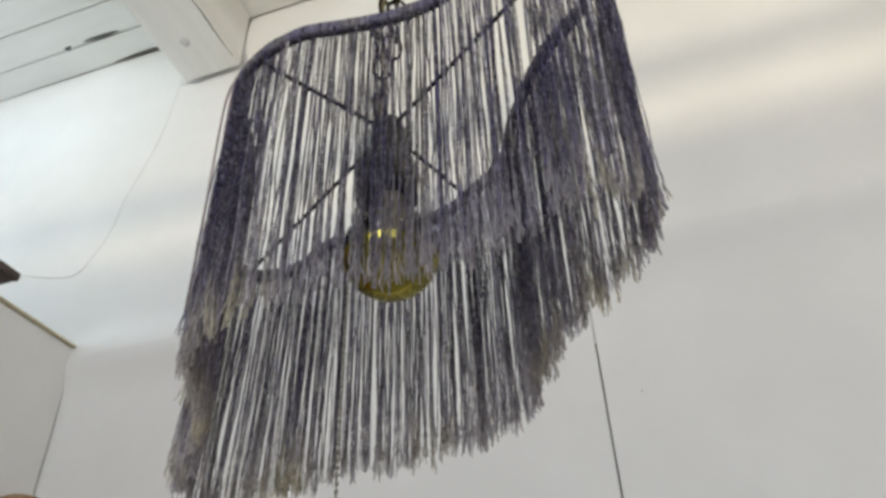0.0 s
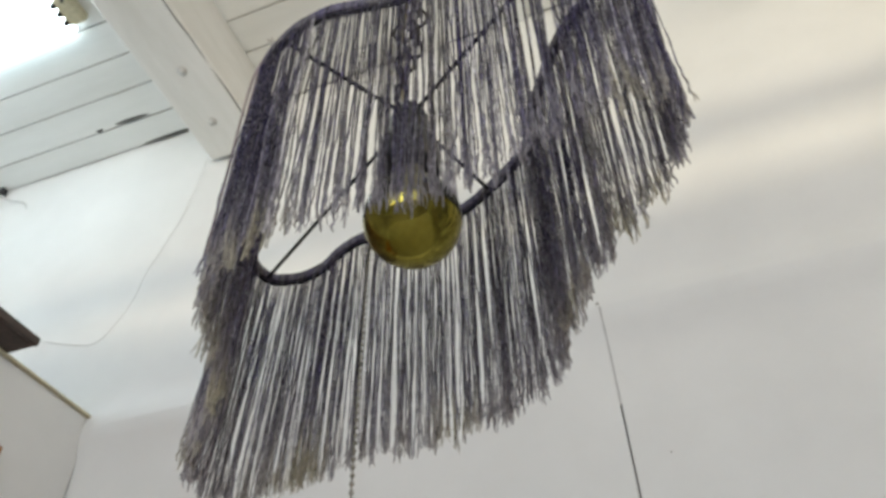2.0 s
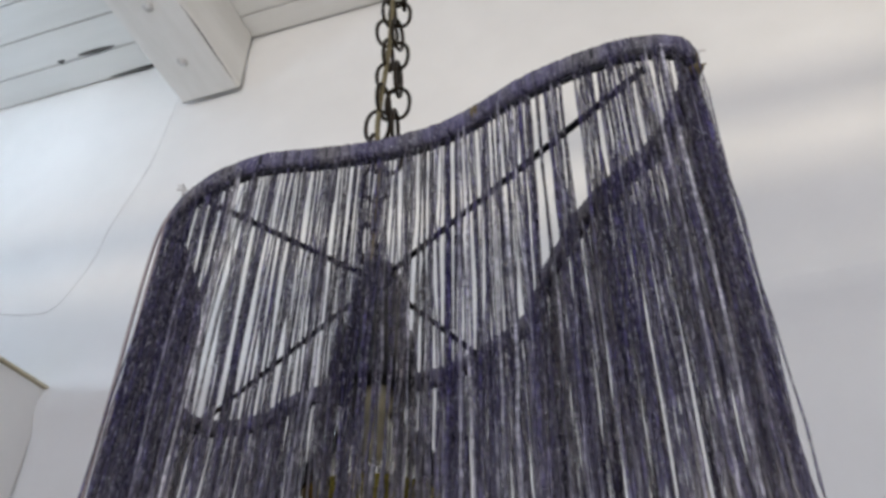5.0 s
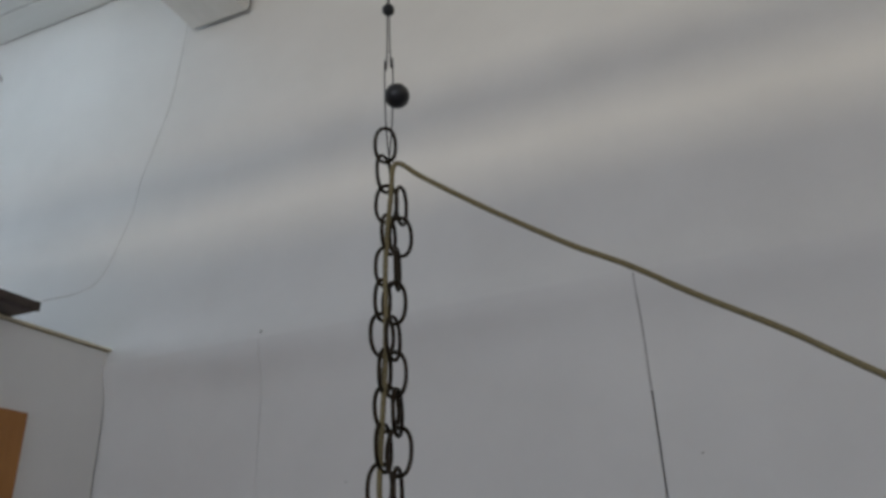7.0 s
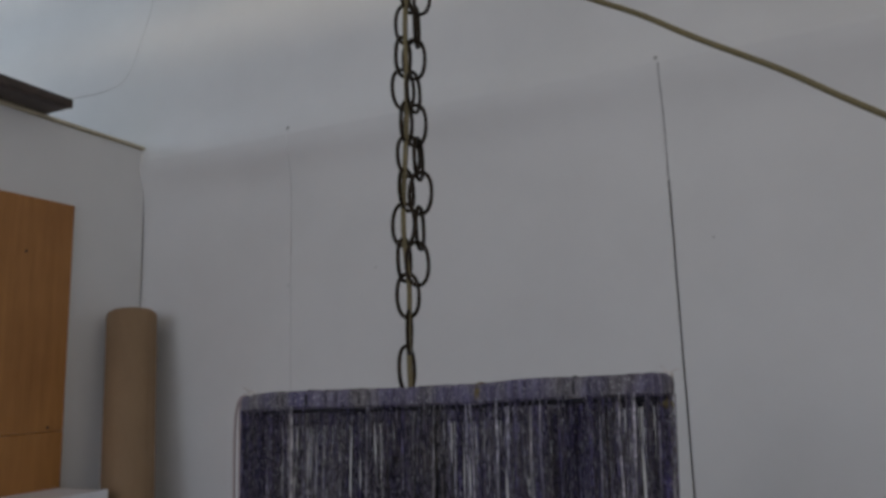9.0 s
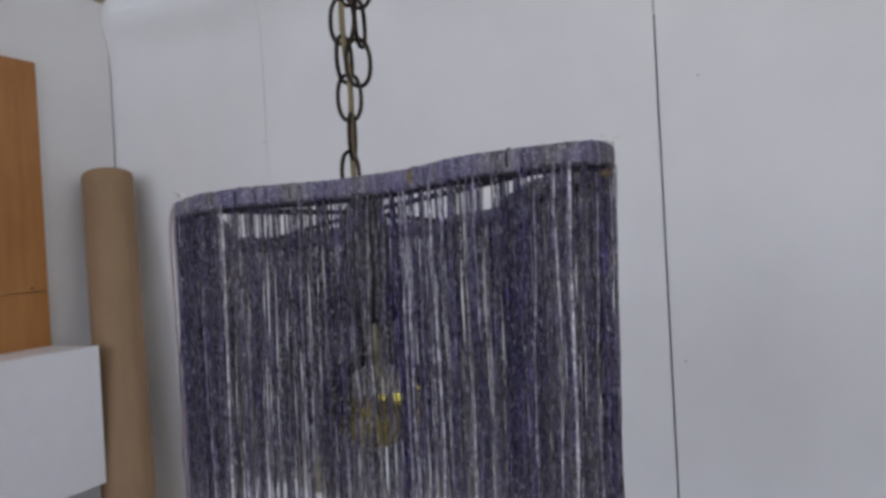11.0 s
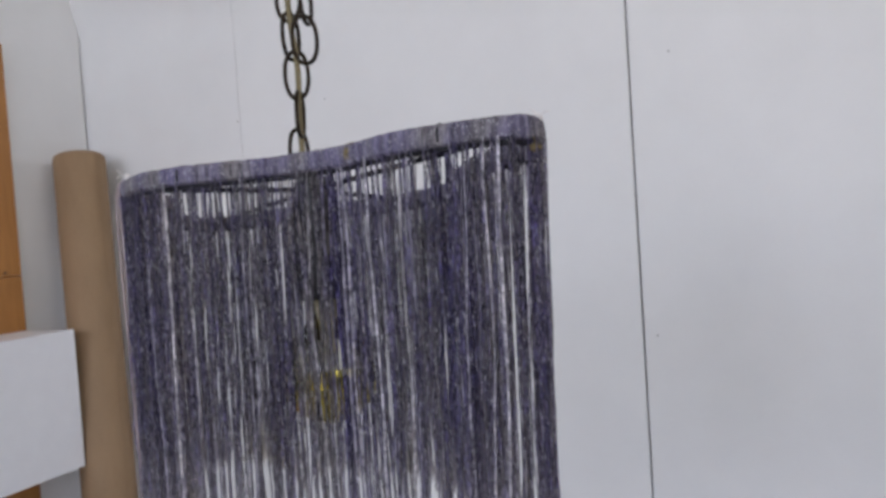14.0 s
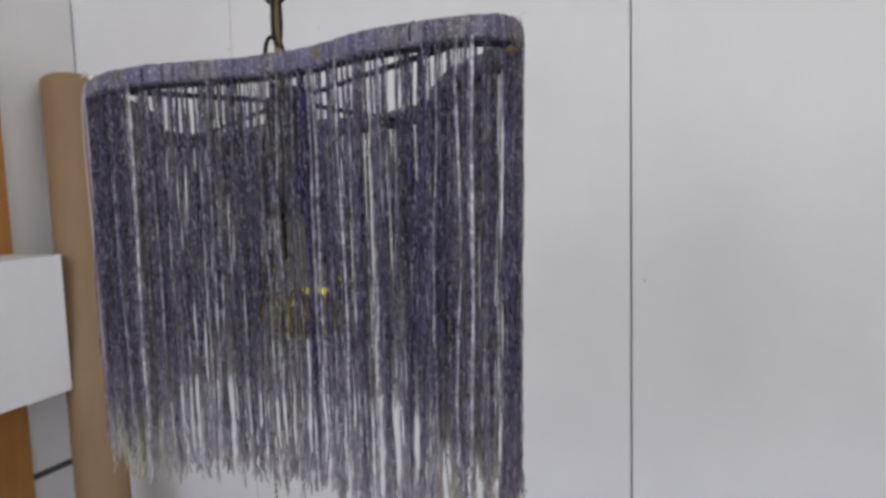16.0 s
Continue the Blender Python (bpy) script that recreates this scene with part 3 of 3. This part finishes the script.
def link_mesh(name):
    pts = []
    for i in range(28):
        a = 2 * math.pi * i / 28
        sx, sz = math.cos(a), math.sin(a)
        pts.append(Vector((LW / 2 * math.copysign(abs(sx) ** 0.85, sx), 0, (LINK / 2) * math.copysign(abs(sz) ** 0.9, sz))))
    bm = pipe(pts, WR, 6, True)
    me = bpy.data.meshes.new(name)
    bm.to_mesh(me)
    bm.free()
    me.materials.append(BRASS)
    for f in me.polygons:
        f.use_smooth = True
    return me


LINKS = link_mesh("chain_link")
right = Vector((0.906, 0.423, 0))


def chain_link(p, turn, lean=0.0):
    ob = new("chain_link", LINKS)
    ob.parent = pendant
    ob.matrix_basis = Matrix.Translation(p - P0) @ pose(0, 0, 0, 0, lean, turn)


PITCH = LINK - 4 * WR + 0.0006
z, k = RIM + 0.031, 0
while z < 2.075:
    off = right * (-0.007 * (2.08 - z) / 0.45 - 0.002 + 0.0025 * math.sin(k * 1.3))
    chain_link(Vector((HX, HY, z)) + off, 24 + 52 if k == 0 else (24 + rng.uniform(-14, 14)) if k % 2 == 0 else 24 + 70 + rng.uniform(-20, 14), rng.uniform(-5, 5))
    z += PITCH
    k += 1
top_z = z - PITCH
z, k = 1.722, 0
while z < 2.03:
    chain_link(Vector((HX, HY - 0.004, z)) + right * (0.0105 - 0.007 * (2.05 - z) / 0.35 + 0.003 * math.sin(k * 0.9)), (24 + rng.uniform(-12, 12)) if k % 2 == 0 else 24 + 62 + rng.uniform(-20, 20), rng.uniform(-4, 4))
    z += PITCH
    k += 1

# cord: up through the chain, then off to the side
join = Vector((HX, HY, 2.047))
run = [Vector((HX, HY, RIM + 0.008)) - right * 0.006, Vector((HX, HY, 1.66)) - right * 0.007, Vector((HX, HY - 0.003, 1.70)) - right * 0.004, Vector((HX, HY - 0.003, 1.76)) - right * 0.008, Vector((HX, HY - 0.003, 1.86)) - right * 0.003,
       Vector((HX, HY - 0.004, 1.95)) - right * 0.002, Vector((HX, HY - 0.004, 2.015)) + right * 0.003, join + right * 0.006 + Vector((0, 0, 0.004)),
       Vector((0.000, HY, 2.028)), Vector((0.040, HY, 1.997)), Vector((0.071, HY, 1.974)), Vector((0.128, HY, 1.934)), Vector((0.172, HY, 1.907)), Vector((0.217, HY, 1.875)), Vector((0.270, HY, 1.840)),
       Vector((0.322, HY, 1.801)), Vector((0.46, HY, 1.701)), Vector((0.80, -1.42, 1.48)), Vector((1.4, -1.38, 1.20)), Vector((2.2, -1.3, 0.90)), Vector((2.895, -1.2, 0.45))]
part("cord", pipe([p - P0 for p in glide(run, 10)], 0.0024, 8), CORD, pendant, "olive power cord", True)

# wire and bead from the ceiling
hang = thing("hanging_wire", (HX, HY, 2.07), "doubled thin wire with black beads that holds the chain", "wire")
H0 = Vector(hang.location)
for dx in (-0.0035, 0.0035):
    part("wire", pipe(glide([Vector((0, 0, -0.014)), Vector((dx, 0, 0.03)), Vector((dx * 1.3, 0, 0.10)), Vector((dx * 0.3, 0, 0.175)), Vector((0, 0, 1.0)), Vector((0, 0, TOP - 0.0225 - H0.z))], 6), 0.0007, 5), WIRE, hang, smooth=True)
for p, r in ((right * 0.008 + Vector((0, 0, 0.058)), 0.0125), (Vector((0, 0, 0.166)), 0.0065)):
    bm = bmesh.new()
    bmesh.ops.create_uvsphere(bm, u_segments=24, v_segments=16, radius=r, matrix=Matrix.Translation(p))
    part("bead", bm, BLACK, hang, "black bead", True)

# ---------------------------------------------------------------- the fringe, strand by strand
TALL = 0.268


def strand(seed, bm=None, at=Vector((0, 0, 0)), tall=TALL, lean=Vector((0, 0, 0))):
    """One length of loose slubby yarn with a crimped, blunt, frayed end."""
    r = random.Random(seed)
    bm = bm or bmesh.new()
    a, b, ph = r.uniform(-1, 1), r.uniform(-1, 1), r.uniform(0, 6.28)
    rad = r.uniform(0.00056, 0.00096)
    curl, crimp, bend = r.uniform(-1, 1), r.uniform(0.4, 1.7), r.uniform(0, 6.28)

    def middle(t):
        low = max(0.0, t - 0.80) / 0.20
        wob = 0.0015 * math.sin(ph + t * 9) + 0.0005 * math.sin(ph * 5 + t * 37)
        kink = 0.00065 * crimp * low
        return at + lean * t + Vector((a * wob + 0.003 * curl * low ** 2 + kink * math.sin(bend + t * 120), b * wob + kink * math.cos(bend * 2 + t * 105), -tall * t))

    def tube(ts, size, drift=Vector((0, 0, 0))):
        rows = []
        for i, t in enumerate(ts):
            low = max(0.0, t - 0.80) / 0.20
            rr = size * (0.8 if i == 0 else 0.7 if i == len(ts) - 1 else 1.0 + 0.25 * math.sin(ph * 2 + i * 2.1) + 0.08 * low)
            c = middle(t) + drift * (i / (len(ts) - 1)) ** 1.5
            rows.append([bm.verts.new(c + Vector((rr * math.cos(q + ph), rr * math.sin(q + ph), 0))) for q in (0, 2.094, 4.189)])
        for u, v in zip(rows, rows[1:]):
            for k in range(3):
                bm.faces.new((u[k], u[(k + 1) % 3], v[(k + 1) % 3], v[k]))
        bm.faces.new(rows[-1])

    tube([0.1 * i for i in range(8)] + [0.76 + 0.02 * i for i in range(13)], rad)
    if r.random() < 0.6:
        tube([0.90, 0.93, 0.955, 0.98, 0.995], rad * 0.7, Vector((r.uniform(-1, 1), r.uniform(-1, 1), 0.3)) * 0.004)
    return bm


meshes = []
for i in range(20):
    bm = strand(i * 7 + 1)
    me = bpy.data.meshes.new("strand")
    bm.to_mesh(me)
    bm.free()
    me.materials.append(YARN)
    for f in me.polygons:
        f.use_smooth = True
    meshes.append(me)

rng = random.Random(11)
NEAR = length[40 * (len(front) - 1)]          # the stretch of rim on the near side
BARE = min(np.arange(0, NEAR, 0.001), key=lambda s: abs(on_loop(s)[0].x - 0.126))     # a bare spot in the fringe
rest = bmesh.new()
single, s = 0, 0.0
while s < GIRTH:
    # a tuft of a few strands that hang together, then a gap
    tuft = Vector((rng.uniform(-1, 1), rng.uniform(-1, 1), 0)) * 0.0030
    trim = 1 + 0.04 * noise.noise(Vector((s * 11, 1, 0))) + rng.uniform(-0.035, 0.015)
    trim += 0.004 * min(1, max(0, (on_loop(s)[0].x - 0.03) / 0.08))
    for k in range(rng.randint(2, 6)):
        s += 0.00068 + rng.uniform(-0.0003, 0.0003)
        p, side = on_loop(s)
        p = p + side * rng.uniform(-0.0040, 0.0050) - Vector((0, 0, 0.004)) - P0
        stretch = trim + rng.uniform(-0.035, 0.02)
        lean = Vector((-0.012, 0, 0)) * min(1, max(0, (-0.10 - (p.x + HX)) / 0.15)) + tuft + Vector((rng.uniform(-1, 1), rng.uniform(-1, 1), 0)) * 0.0012 + Vector((-0.007, 0, 0)) * min(1, max(0, (p.x + HX - 0.05) / 0.12))
        if s % GIRTH < NEAR + 0.05 and single < 300:
            single += 1
            ob = new("strand", rng.choice(meshes))
            ob.parent = pendant
            tip = Vector((0, 0, -TALL * stretch)) + lean
            ob.matrix_basis = Matrix.Translation(p) @ Vector((0, 0, -1)).rotation_difference(tip).to_matrix().to_4x4() @ pose(0, 0, 0, 0, 0, rng.uniform(0, 360)) @ Matrix.Diagonal((1, 1, stretch, 1))
        else:
            strand(rng.randint(0, 10 ** 6), rest, p, TALL * stretch, lean)
    s += (0.0011 if s < NEAR else 0.0008) + min(0.0028, rng.expovariate(1 / (0.0006 if s < NEAR else 0.0004)))
    if BARE - 0.0055 < s < BARE + 0.003:
        s = BARE + 0.003
tagged(part("fringe", rest, YARN_REST, pendant, "violet-grey yarn fringe with cream ends", True), kind="stuff")

# two loose pale threads outside the near corner
for k in range(2):
    c, side = on_loop(0.004 + 0.006 * k)
    out = Vector((-1.5, 0.5, 0))
    path = [c - P0 + Vector((0, 0, 0.004)), c - P0 + out * 0.009 + Vector((0, 0, 0.003)), c - P0 + out * (0.013 - 0.003 * k) + Vector((0, 0, -0.03)), c - P0 + out * (0.011 - 0.003 * k) + Vector((0, 0, -0.15)), c - P0 + out * 0.010 + Vector((0, 0, -0.235))]
    part("loose_thread", pipe(glide(path, 6), 0.0011, 5), PALE, pendant, "loose pale pink thread", True)

# pale frayed knots where threads are tied to the rim, and dark ties round it
def thread_knot(at, size, lift, mat=KNOT, label="pale frayed knot"):
    c, side = on_loop(at)
    bm = bmesh.new()
    bmesh.ops.create_icosphere(bm, subdivisions=2, radius=size, matrix=Matrix.Translation(c - P0 + side * 0.002 + Vector((0, 0, lift))) @ Matrix.Diagonal((1.2, 0.8, 0.8, 1)))
    for v in bm.verts:
        v.co += Vector((noise.noise(v.co * 400), noise.noise(v.co * 400 + Vector((5, 0, 0))), noise.noise(v.co * 400 + Vector((0, 9, 0))))) * 0.0009
    for k in range(3):
        a = c - P0 + side * 0.003 + Vector((0, 0, lift))
        way = Vector((rng.uniform(-1, 1), rng.uniform(-1, 1), rng.uniform(-0.2, 0.9))) * size * 2.2
        pipe(glide([a, a + way * 0.5 + Vector((0, 0, 0.001)), a + way], 4), 0.0005, 4, bm=bm)
    part("thread_knot", bm, mat, pendant, label, True)


def yarn_tie(at, wide, mat, label):
    s0 = min(np.arange(0, GIRTH, 0.002), key=lambda s: (on_loop(s)[0].xy - Vector(at)).length)
    bm = bmesh.new()
    rr = []
    for j in range(4):
        p, side = on_loop(s0 - wide / 2 + wide * j / 3)
        e = 0.0006 if j in (1, 2) else 0.0002
        rr.append([bm.verts.new(p - P0 + side * (0.0046 + e) * math.cos(2 * math.pi * k / 12) + Vector((0, 0, (0.0067 + e) * math.sin(2 * math.pi * k / 12)))) for k in range(12)])
    for a, b in zip(rr, rr[1:]):
        for k in range(12):
            bm.faces.new((a[k], a[(k + 1) % 12], b[(k + 1) % 12], b[k]))
    part("yarn_tie", bm, mat, pendant, label)


thread_knot(0.016, 0.0032, 0.0075)
thread_knot(NEAR - 0.010, 0.0030, 0.0065)
thread_knot(NEAR - 0.004, 0.0022, 0.0040)
thread_knot(NEAR - 0.014, 0.0034, -0.0105, OCHRE, "rust-brown knot under the rim")
yarn_tie((0.0719, -1.5514), 0.0060, OCHRE, "ochre yarn tie")
yarn_tie((-0.060, -1.5554), 0.0022, WIRE, "dark thread tie")
yarn_tie((-0.020, -1.5484), 0.0016, WIRE, "dark thread tie")
yarn_tie((0.140, -1.5680), 0.0016, WIRE, "dark thread tie")
